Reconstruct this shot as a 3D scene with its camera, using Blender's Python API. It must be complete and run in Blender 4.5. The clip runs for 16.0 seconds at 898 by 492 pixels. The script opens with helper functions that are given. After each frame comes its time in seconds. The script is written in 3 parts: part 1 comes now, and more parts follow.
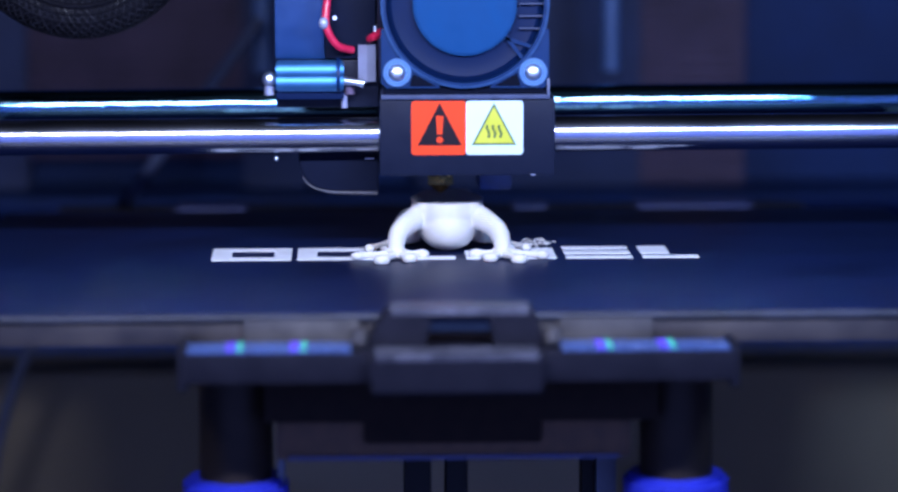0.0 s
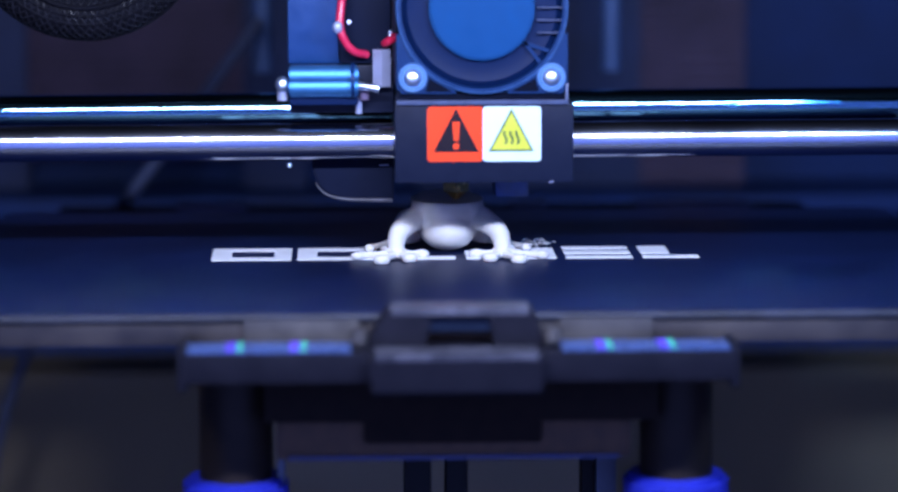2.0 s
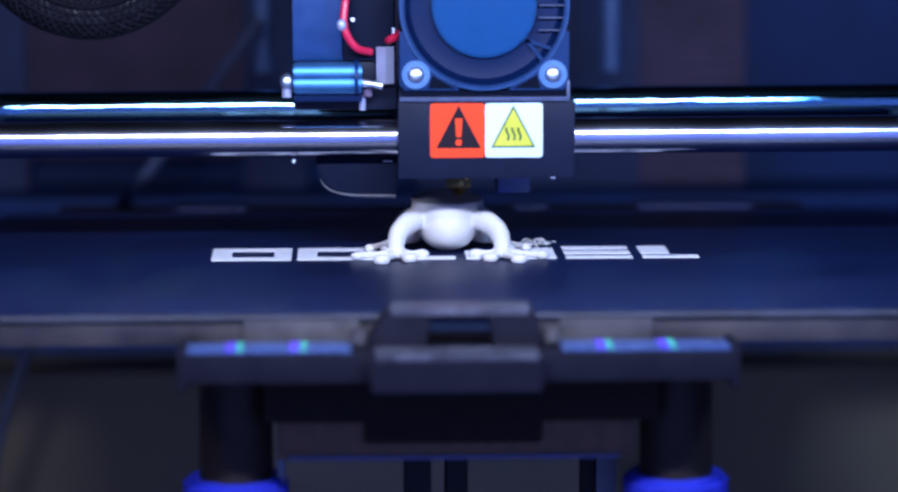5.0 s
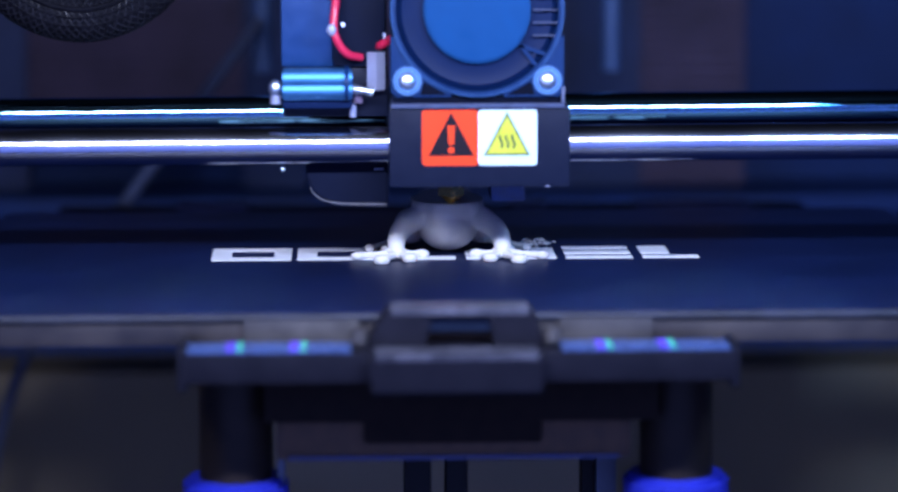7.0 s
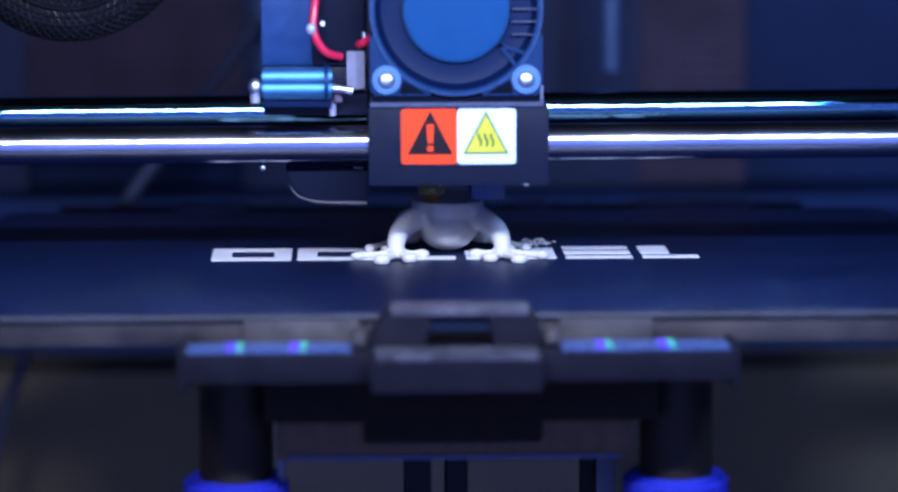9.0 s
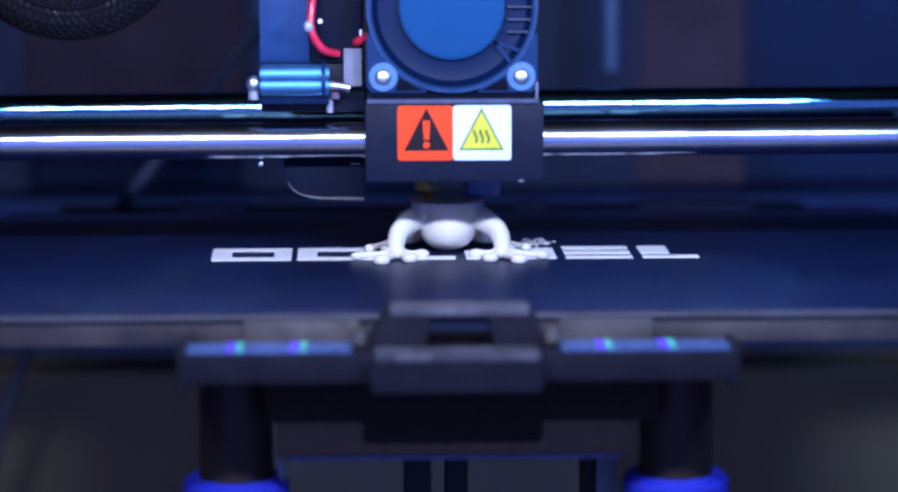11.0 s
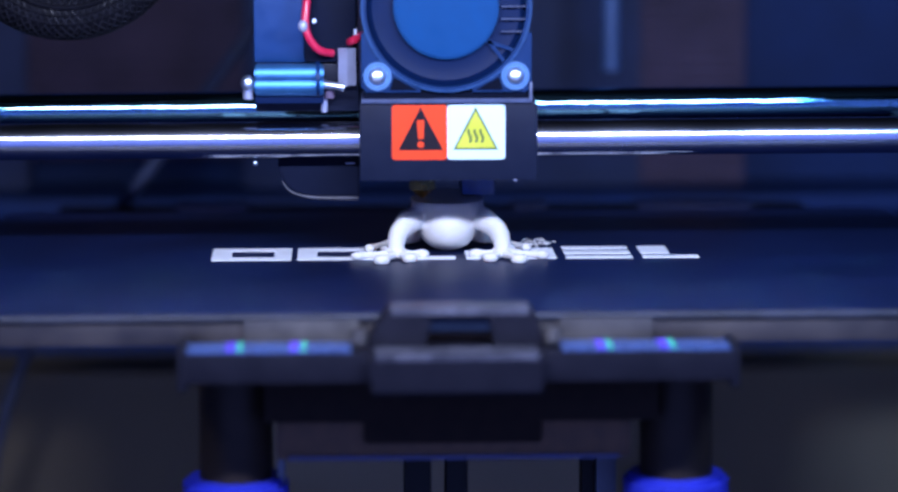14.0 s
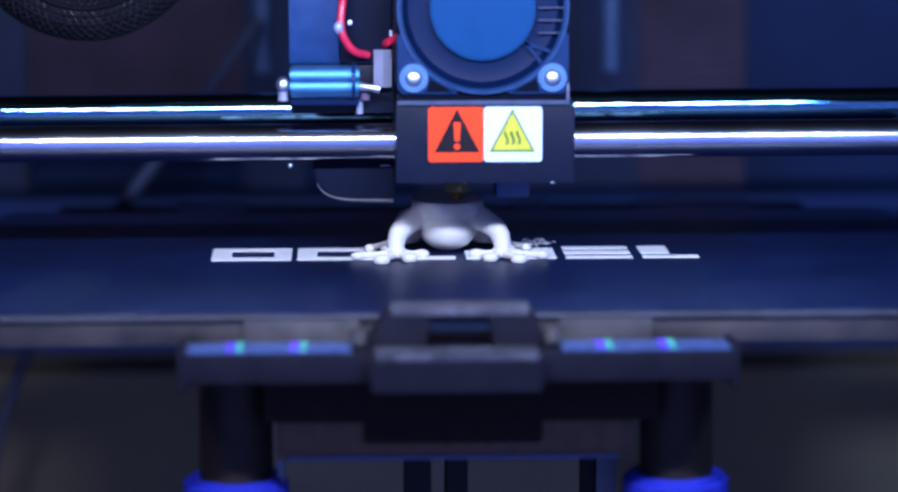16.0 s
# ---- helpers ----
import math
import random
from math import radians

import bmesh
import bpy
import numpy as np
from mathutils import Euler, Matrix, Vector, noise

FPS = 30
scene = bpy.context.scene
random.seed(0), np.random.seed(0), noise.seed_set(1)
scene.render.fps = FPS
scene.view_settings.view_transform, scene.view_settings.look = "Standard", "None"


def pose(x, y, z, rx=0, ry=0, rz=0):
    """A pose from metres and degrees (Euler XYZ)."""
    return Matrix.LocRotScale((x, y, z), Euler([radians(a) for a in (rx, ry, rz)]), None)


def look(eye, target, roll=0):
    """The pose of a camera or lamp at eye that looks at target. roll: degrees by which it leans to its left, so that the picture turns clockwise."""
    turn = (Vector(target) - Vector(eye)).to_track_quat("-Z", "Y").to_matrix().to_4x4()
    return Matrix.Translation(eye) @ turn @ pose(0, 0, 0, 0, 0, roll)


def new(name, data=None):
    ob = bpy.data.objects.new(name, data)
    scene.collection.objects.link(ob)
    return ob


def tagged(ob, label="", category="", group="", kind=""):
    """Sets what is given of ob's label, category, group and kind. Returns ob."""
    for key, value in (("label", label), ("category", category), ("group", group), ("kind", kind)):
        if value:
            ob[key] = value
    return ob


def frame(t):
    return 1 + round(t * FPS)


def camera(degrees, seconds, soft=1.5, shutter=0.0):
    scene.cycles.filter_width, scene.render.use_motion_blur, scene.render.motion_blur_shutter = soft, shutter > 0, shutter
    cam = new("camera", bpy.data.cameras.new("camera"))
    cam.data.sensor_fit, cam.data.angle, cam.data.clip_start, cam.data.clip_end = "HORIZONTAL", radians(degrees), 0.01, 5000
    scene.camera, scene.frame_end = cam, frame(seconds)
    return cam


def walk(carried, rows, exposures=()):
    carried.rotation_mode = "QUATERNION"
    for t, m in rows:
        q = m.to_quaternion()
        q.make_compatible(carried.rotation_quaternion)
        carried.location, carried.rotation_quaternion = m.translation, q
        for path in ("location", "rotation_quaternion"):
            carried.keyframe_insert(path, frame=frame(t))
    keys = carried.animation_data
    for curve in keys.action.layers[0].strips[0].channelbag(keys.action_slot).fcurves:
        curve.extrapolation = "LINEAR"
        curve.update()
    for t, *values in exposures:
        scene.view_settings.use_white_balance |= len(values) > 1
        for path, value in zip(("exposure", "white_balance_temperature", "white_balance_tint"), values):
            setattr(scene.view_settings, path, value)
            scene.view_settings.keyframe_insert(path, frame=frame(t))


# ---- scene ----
# A desktop 3D printer at work. World: x along the rods, y away from the viewer, z up;
# the top of the build plate is z = 0 and its rear edge y = 0.
FROG_TOP = 0.0122
EYE = Vector((-0.0258, -0.7692, 0.1088))
AIM = EYE + 0.70 * Vector((0.0334, 0.9878, -0.1523))

cam = camera(17.62, 16.0, soft=2.5)
cam.data.dof.use_dof = True
cam.data.dof.focus_distance = 0.692
cam.data.dof.aperture_fstop = 7.5
walk(cam, [(0.0, look(EYE, AIM, -0.1)), (16.0, look(EYE, AIM, -0.1))])

# ---- light ----
world = bpy.data.worlds.new("world")
scene.world = world
world.use_nodes = True
world.node_tree.nodes["Background"].inputs[0].default_value = (0.16, 0.235, 0.82, 1)
world.node_tree.nodes["Background"].inputs[1].default_value = 1.80
scene.view_settings.exposure = 0.0


def area_lamp(name, eye, target, sx, sy, power, colour):
    data = bpy.data.lights.new(name, "AREA")
    data.shape, data.size, data.size_y = "RECTANGLE", sx, sy
    data.energy, data.color = power, colour
    ob = new(name, data)
    ob.matrix_world = look(eye, target)
    return ob


# the strip of cool LEDs under the front edge of the printer's top
area_lamp("led_strip", (-0.008, -0.285, 0.125), (-0.008, -0.10, 0.01), 0.27, 0.010, 1.50, (0.71, 0.79, 1.13))
# the bluer dies at one end of the strip
area_lamp("led_end", (0.107, -0.285, 0.125), (0.0, -0.10, 0.01), 0.05, 0.008, 0.28, (0.06, 0.34, 1.0))


# ---- materials ----
def mat(name, colour, rough=0.5, metal=0.0, vary=0.25, scale=300.0, bump=0.15, fine=4000.0,
        spec=0.5, sub=0.0, emit=0.0, aniso=0.0, rvary=0.12):
    """A surface with two scales of variation in colour and gloss and a fine relief."""
    m = bpy.data.materials.new(name)
    m.use_nodes = True
    nt = m.node_tree
    b = nt.nodes["Principled BSDF"]
    tc = nt.nodes.new("ShaderNodeTexCoord")
    n1 = nt.nodes.new("ShaderNodeTexNoise")
    n1.inputs["Scale"].default_value, n1.inputs["Detail"].default_value = scale, 6.0
    n2 = nt.nodes.new("ShaderNodeTexNoise")
    n2.inputs["Scale"].default_value, n2.inputs["Detail"].default_value = fine, 3.0
    for n in (n1, n2):
        nt.links.new(tc.outputs["Object"], n.inputs["Vector"])
    ramp = nt.nodes.new("ShaderNodeMapRange")
    ramp.inputs["From Min"].default_value, ramp.inputs["From Max"].default_value = 0.3, 0.7
    ramp.inputs["To Min"].default_value, ramp.inputs["To Max"].default_value = 1 - vary, 1 + vary
    nt.links.new(n1.outputs["Fac"], ramp.inputs["Value"])
    mul = nt.nodes.new("ShaderNodeVectorMath")
    mul.operation = "SCALE"
    mul.inputs[0].default_value = colour
    nt.links.new(ramp.outputs[0], mul.inputs["Scale"])
    nt.links.new(mul.outputs[0], b.inputs["Base Color"])
    rr = nt.nodes.new("ShaderNodeMapRange")
    rr.inputs["From Min"].default_value, rr.inputs["From Max"].default_value = 0.3, 0.7
    rr.inputs["To Min"].default_value = max(0.03, rough - rvary)
    rr.inputs["To Max"].default_value = min(1.0, rough + rvary)
    nt.links.new(n1.outputs["Fac"], rr.inputs["Value"])
    nt.links.new(rr.outputs[0], b.inputs["Roughness"])
    b.inputs["Metallic"].default_value = metal
    b.inputs["Specular IOR Level"].default_value = spec
    if sub:
        b.inputs["Subsurface Weight"].default_value = sub
        b.inputs["Subsurface Radius"].default_value = (1.0, 0.8, 0.7)
        b.inputs["Subsurface Scale"].default_value = 0.0015
    if aniso:
        b.inputs["Anisotropic"].default_value = aniso
    if bump:
        bp = nt.nodes.new("ShaderNodeBump")
        bp.inputs["Strength"].default_value, bp.inputs["Distance"].default_value = bump, 0.0002
        nt.links.new(n2.outputs["Fac"], bp.inputs["Height"])
        nt.links.new(bp.outputs[0], b.inputs["Normal"])
    return m


M = {
    "black": mat("black_plastic", (0.0045, 0.007, 0.020), 0.42, vary=0.08, rvary=0.03, spec=0.14),
    "black_matt": mat("black_matt_plastic", (0.010, 0.009, 0.009), 0.6, vary=0.1, spec=0.2, rvary=0.04),
    "satin": mat("black_satin_metal", (0.0075, 0.0072, 0.012), 0.45, vary=0.2, scale=180, spec=0.16, rvary=0.03),
    "plate": mat("black_acrylic", (0.0022, 0.0065, 0.034), 0.42, vary=0.3, scale=40, bump=0.05, fine=2500, rvary=0.03, spec=0.23),
    "plate_edge": mat("frosted_plate_edge", (0.026, 0.021, 0.021), 0.5, scale=70, vary=0.6),
    "pad": mat("grey_pad", (0.048, 0.043, 0.043), 0.5, vary=0.3, scale=150),
    "violet": mat("violet_glint", (0.12, 0.06, 0.60), 0.3, vary=0.1),
    "green": mat("green_glint", (0.05, 0.50, 0.30), 0.3, vary=0.1),
    "strip": mat("bar_top_sheen", (0.042, 0.075, 0.20), 0.35, vary=0.15),
    "lower": mat("grey_lower_panel", (0.265, 0.205, 0.118), 0.7, vary=0.2, scale=15),
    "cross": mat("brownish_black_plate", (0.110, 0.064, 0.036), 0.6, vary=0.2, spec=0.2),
    "post": mat("dark_post", (0.024, 0.017, 0.0125), 0.45, vary=0.15, spec=0.12, rvary=0.03),
    "pillar": mat("dark_pillar", (0.034, 0.045, 0.100), 0.6, vary=0.2, spec=0.12, scale=40),
    "brace": mat("grey_brace", (0.042, 0.055, 0.11), 0.5, vary=0.2, spec=0.2),
    "edge": mat("glossy_plate_edge", (0.020, 0.022, 0.034), 0.5, vary=0.4, scale=120, spec=0.2),
    "void": mat("underside_shade_black", (0.020, 0.0135, 0.0105), 0.7, vary=0.2, spec=0.06),
    "brightening": mat("pale_brightening_panel", (0.52, 0.42, 0.25), 0.7, vary=0.15, scale=15),
    "rim": mat("fan_rim_highlight", (0.010, 0.040, 0.120), 0.45, vary=0.25, spec=0.15),
    "recess": mat("fan_recess_shade", (0.0012, 0.0025, 0.009), 0.6, vary=0.1, spec=0.04),
    "washer": mat("washer_glow_blue", (0.035, 0.11, 0.26), 0.45, vary=0.1),
    "rear_strip": mat("edge_highlight_blue", (0.040, 0.050, 0.14), 0.45, vary=0.2, scale=90),
    "lit_edge": mat("lit_edge_grey", (0.044, 0.044, 0.060), 0.5, vary=0.6, scale=260),
    "clip_inner": mat("clip_shade_navy", (0.0035, 0.0075, 0.021), 0.6, vary=0.2, spec=0.12),
    "post_pale": mat("pale_lower_post", (0.09, 0.10, 0.14), 0.5, vary=0.25, scale=80),
    "rod": mat("rear_rod", (0.06, 0.115, 0.27), 0.45, vary=0.1),
    "nut": mat("lilac_plated_nut", (0.26, 0.28, 0.40), 0.4, 0.3, vary=0.1),
    "ink": mat("silver_white_print", (0.78, 0.78, 0.80), 0.4, vary=0.06),
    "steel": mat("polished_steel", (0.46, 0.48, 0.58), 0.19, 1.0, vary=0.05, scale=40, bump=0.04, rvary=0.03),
    "steel_rear": mat("dimmed_steel_rear", (0.16, 0.34, 0.46), 0.05, 1.0, vary=0.05, scale=40, bump=0.03, rvary=0.02),
    "chrome": mat("zinc_screw", (0.70, 0.80, 0.95), 0.38, 1.0, vary=0.08, rvary=0.05),
    "dull_steel": mat("dull_steel", (0.42, 0.43, 0.52), 0.42, 1.0),
    "brass": mat("brass", (0.80, 0.54, 0.18), 0.22, 1.0, vary=0.3, scale=500),
    "red": mat("red_sticker", (0.66, 0.050, 0.013), 0.4, spec=0.15, vary=0.02, bump=0.02, rvary=0.02),
    "white": mat("white_sticker", (0.50, 0.64, 0.72), 0.4, spec=0.2, vary=0.015, bump=0.02, rvary=0.02),
    "yellow": mat("yellow_ink", (0.46, 0.46, 0.03), 0.4, vary=0.05, bump=0.02),
    "olive": mat("olive_ink", (0.10, 0.15, 0.04), 0.45, vary=0.05, bump=0.02),
    "dark_ink": mat("black_ink", (0.012, 0.008, 0.012), 0.45, spec=0.1, vary=0.05, bump=0.02),
    "wire": mat("red_wire", (0.46, 0.012, 0.05), 0.35, vary=0.1),
    "duct": mat("grey_black_duct", (0.003, 0.005, 0.016), 0.55, vary=0.1, spec=0.06),
    "hub": mat("blue_fan_sticker", (0.002, 0.040, 0.135), 0.5, vary=0.05, spec=0.08, scale=200, bump=0.03),
    "fan": mat("fan_plastic", (0.003, 0.020, 0.078), 0.42, vary=0.06, rvary=0.03, spec=0.12),
    "fan_dark": mat("dark_fan_blades", (0.002, 0.009, 0.040), 0.5, vary=0.05, bump=0.0, spec=0.08, rvary=0.02),
    "motor": mat("motor_blue_lit", (0.004, 0.034, 0.13), 0.34, 0.3, vary=0.08, rvary=0.04),
    "idler": mat("idler_steel", (0.06, 0.21, 0.44), 0.50, 0.9, vary=0.06, rvary=0.03, bump=0.05),
    "blue": mat("blue_rubber", (0.020, 0.030, 0.42), 0.5, vary=0.12),
    "blue_block": mat("blue_silicone", (0.02, 0.06, 0.24), 0.5),
    "navy": mat("navy_panel", (0.011, 0.027, 0.098), 0.6, vary=0.3, spec=0.12, scale=25),
    "grey_panel": mat("grey_panel", (0.30, 0.27, 0.25), 0.6, vary=0.25, scale=20),
    "brown": mat("brown_wood", (0.080, 0.060, 0.098), 0.7, vary=0.3, spec=0.12, scale=60),
    "bar_grey": mat("grey_painted_steel", (0.07, 0.085, 0.15), 0.45, vary=0.2, scale=60),
    "sleeve": mat("braided_sleeve", (0.004, 0.004, 0.007), 0.6, spec=0.06, bump=1.0, fine=1100),
    "braid": mat("grey_braid", (0.008, 0.008, 0.012), 0.45, vary=0.5, scale=500, spec=0.2),
    "table": mat("dark_table", (0.035, 0.030, 0.028), 0.55, vary=0.3, scale=12),
    "room": mat("dark_room", (0.06, 0.058, 0.06), 0.8, vary=0.2, scale=2),
}


def frog_material():
    """White printed plastic with the fine rings of its layers."""
    m = mat("white_printed_plastic", (0.66, 0.63, 0.605), 0.5, vary=0.04, scale=200, bump=0.05, sub=0.35)
    nt = m.node_tree
    b = nt.nodes["Principled BSDF"]
    tc = nt.nodes.new("ShaderNodeTexCoord")
    w = nt.nodes.new("ShaderNodeTexWave")
    w.bands_direction = "Z"
    w.inputs["Scale"].default_value = 600.0
    w.inputs["Distortion"].default_value = 0.3
    nt.links.new(tc.outputs["Object"], w.inputs["Vector"])
    bp = nt.nodes.new("ShaderNodeBump")
    bp.inputs["Strength"].default_value, bp.inputs["Distance"].default_value = 0.85, 0.00024
    nt.links.new(w.outputs["Fac"], bp.inputs["Height"])
    nt.links.new(bp.outputs[0], b.inputs["Normal"])
    return m


M["frog"] = frog_material()

# ---- mesh helpers: all shapes are given in world metres at rest ----
ORIGIN = {}


def box(bm, x0, x1, y0, y1, z0, z1, bevel=0.0):
    r = bmesh.ops.create_cube(bm, size=1.0, matrix=Matrix.LocRotScale(
        ((x0 + x1) / 2, (y0 + y1) / 2, (z0 + z1) / 2), None, (x1 - x0, y1 - y0, z1 - z0)))
    if bevel:
        edges = list({e for v in r["verts"] for e in v.link_edges})
        bmesh.ops.bevel(bm, geom=edges, offset=bevel, segments=2, profile=0.7, affect="EDGES")
    return bm


def cyl(bm, p, q, r, seg=32, r2=None, bevel=0.0):
    p, q = Vector(p), Vector(q)
    d = q - p
    m = Matrix.Translation((p + q) / 2) @ d.to_track_quat("Z", "Y").to_matrix().to_4x4()
    out = bmesh.ops.create_cone(bm, cap_ends=True, segments=seg, radius1=r, radius2=r if r2 is None else r2, depth=d.length, matrix=m)
    if bevel:
        rim = {e for v in out["verts"] for e in v.link_edges if any(len(f.verts) > 4 for f in e.link_faces)}
        bmesh.ops.bevel(bm, geom=list(rim), offset=bevel, segments=2, affect="EDGES")
    return bm


def ball(bm, c, r, sx=1.0, sy=1.0, sz=1.0, u=24, v=16):
    bmesh.ops.create_uvsphere(bm, u_segments=u, v_segments=v, radius=r,
                              matrix=Matrix.LocRotScale(c, None, (sx, sy, sz)))
    return bm


def tube(bm, points, radii, seg=14, sub=6):
    """A round tube along a smooth line through the points."""
    pts = [Vector(p) for p in points]
    rad = list(radii) if hasattr(radii, "__len__") else [radii] * len(pts)
    line, rr = [], []
    for i in range(len(pts) - 1):
        a, b = pts[max(i - 1, 0)], pts[i]
        c, d = pts[i + 1], pts[min(i + 2, len(pts) - 1)]
        for k in range(sub):
            t = k / sub
            line.append(0.5 * (2 * b + (c - a) * t + (2 * a - 5 * b + 4 * c - d) * t * t + (3 * b - a - 3 * c + d) * t ** 3))
            rr.append(rad[i] * (1 - t) + rad[i + 1] * t)
    line.append(pts[-1])
    rr.append(rad[-1])
    rings, side = [], None
    for i, p in enumerate(line):
        way = (line[min(i + 1, len(line) - 1)] - line[max(i - 1, 0)]).normalized()
        if side is None:
            side = way.orthogonal().normalized()
        side = (side - way * side.dot(way)).normalized()
        up = way.cross(side)
        rings.append([bm.verts.new(p + rr[i] * (math.cos(a) * side + math.sin(a) * up))
                      for a in (2 * math.pi * k / seg for k in range(seg))])
    for r0, r1 in zip(rings, rings[1:]):
        for k in range(seg):
            bm.faces.new((r0[k], r0[(k + 1) % seg], r1[(k + 1) % seg], r1[k]))
    bm.faces.new(rings[0][::-1])
    bm.faces.new(rings[-1])
    return bm


def slab(bm, outline, y0, y1, bevel=0.0, axis="y"):
    """A flat piece with the outline (x, z), from y0 to y1; with axis z the outline is (x, y), from z = y0 to y1."""
    def at(a, b, c):
        return (a, c, b) if axis == "y" else (a, b, c)
    lo = [bm.verts.new(at(a, b, y0)) for a, b in outline]
    hi = [bm.verts.new(at(a, b, y1)) for a, b in outline]
    faces = [bm.faces.new(lo), bm.faces.new(hi[::-1])]
    n = len(outline)
    for k in range(n):
        faces.append(bm.faces.new((lo[k], hi[k], hi[(k + 1) % n], lo[(k + 1) % n])))
    bmesh.ops.recalc_face_normals(bm, faces=faces)
    if bevel:
        rim = [e for f in faces[:2] for e in f.edges]
        bmesh.ops.bevel(bm, geom=rim, offset=bevel, segments=2, affect="EDGES")
    return bm


def round_rect(x0, x1, z0, z1, r, seg=5):
    out = []
    for cx, cz, a0 in ((x1 - r, z1 - r, 0), (x0 + r, z1 - r, 90), (x0 + r, z0 + r, 180), (x1 - r, z0 + r, 270)):
        for k in range(seg + 1):
            a = radians(a0 + 90 * k / seg)
            out.append((cx + r * math.cos(a), cz + r * math.sin(a)))
    return out


def ring(bm, c, r_out, r_in, y0, y1, seg=64):
    """A flat ring that lies across y."""
    cx, cz = c
    loops = []
    for r, y in ((r_out, y0), (r_in, y0), (r_in, y1), (r_out, y1)):
        loops.append([bm.verts.new((cx + r * math.cos(2 * math.pi * k / seg), y, cz + r * math.sin(2 * math.pi * k / seg))) for k in range(seg)])
    for i in range(4):
        a, b = loops[i], loops[(i + 1) % 4]
        for k in range(seg):
            bm.faces.new((a[k], a[(k + 1) % seg], b[(k + 1) % seg], b[k]))
    bmesh.ops.recalc_face_normals(bm, faces=bm.faces[:])
    return bm


def mesh_of(name, bm, material, origin=(0, 0, 0), smooth=True):
    bmesh.ops.translate(bm, verts=bm.verts[:], vec=-Vector(origin))
    me = bpy.data.meshes.new(name)
    bm.to_mesh(me)
    bm.free()
    me.materials.append(material)
    if smooth:
        me.shade_smooth()
        me.set_sharp_from_angle(angle=radians(38))
    return me


def thing(name, at, label, category, group="", kind=""):
    ob = new(name)
    ob.empty_display_size = 0.01
    ob.location = at
    ORIGIN[ob.name] = Vector(at)
    return tagged(ob, label, category, group, kind)


def part(name, bm, material, parent, label=""):
    origin = ORIGIN[parent.name]
    ob = new(name, mesh_of(name, bm, material, origin))
    ob.parent = parent
    ORIGIN[ob.name] = origin
    return tagged(ob, label)


def solo(name, bm, material, label, category, at=(0, 0, 0), kind="", group=""):
    ob = new(name, mesh_of(name, bm, material, at))
    ob.location = at
    ORIGIN[ob.name] = Vector(at)
    return tagged(ob, label, category, group, kind)


def B():
    return bmesh.new()


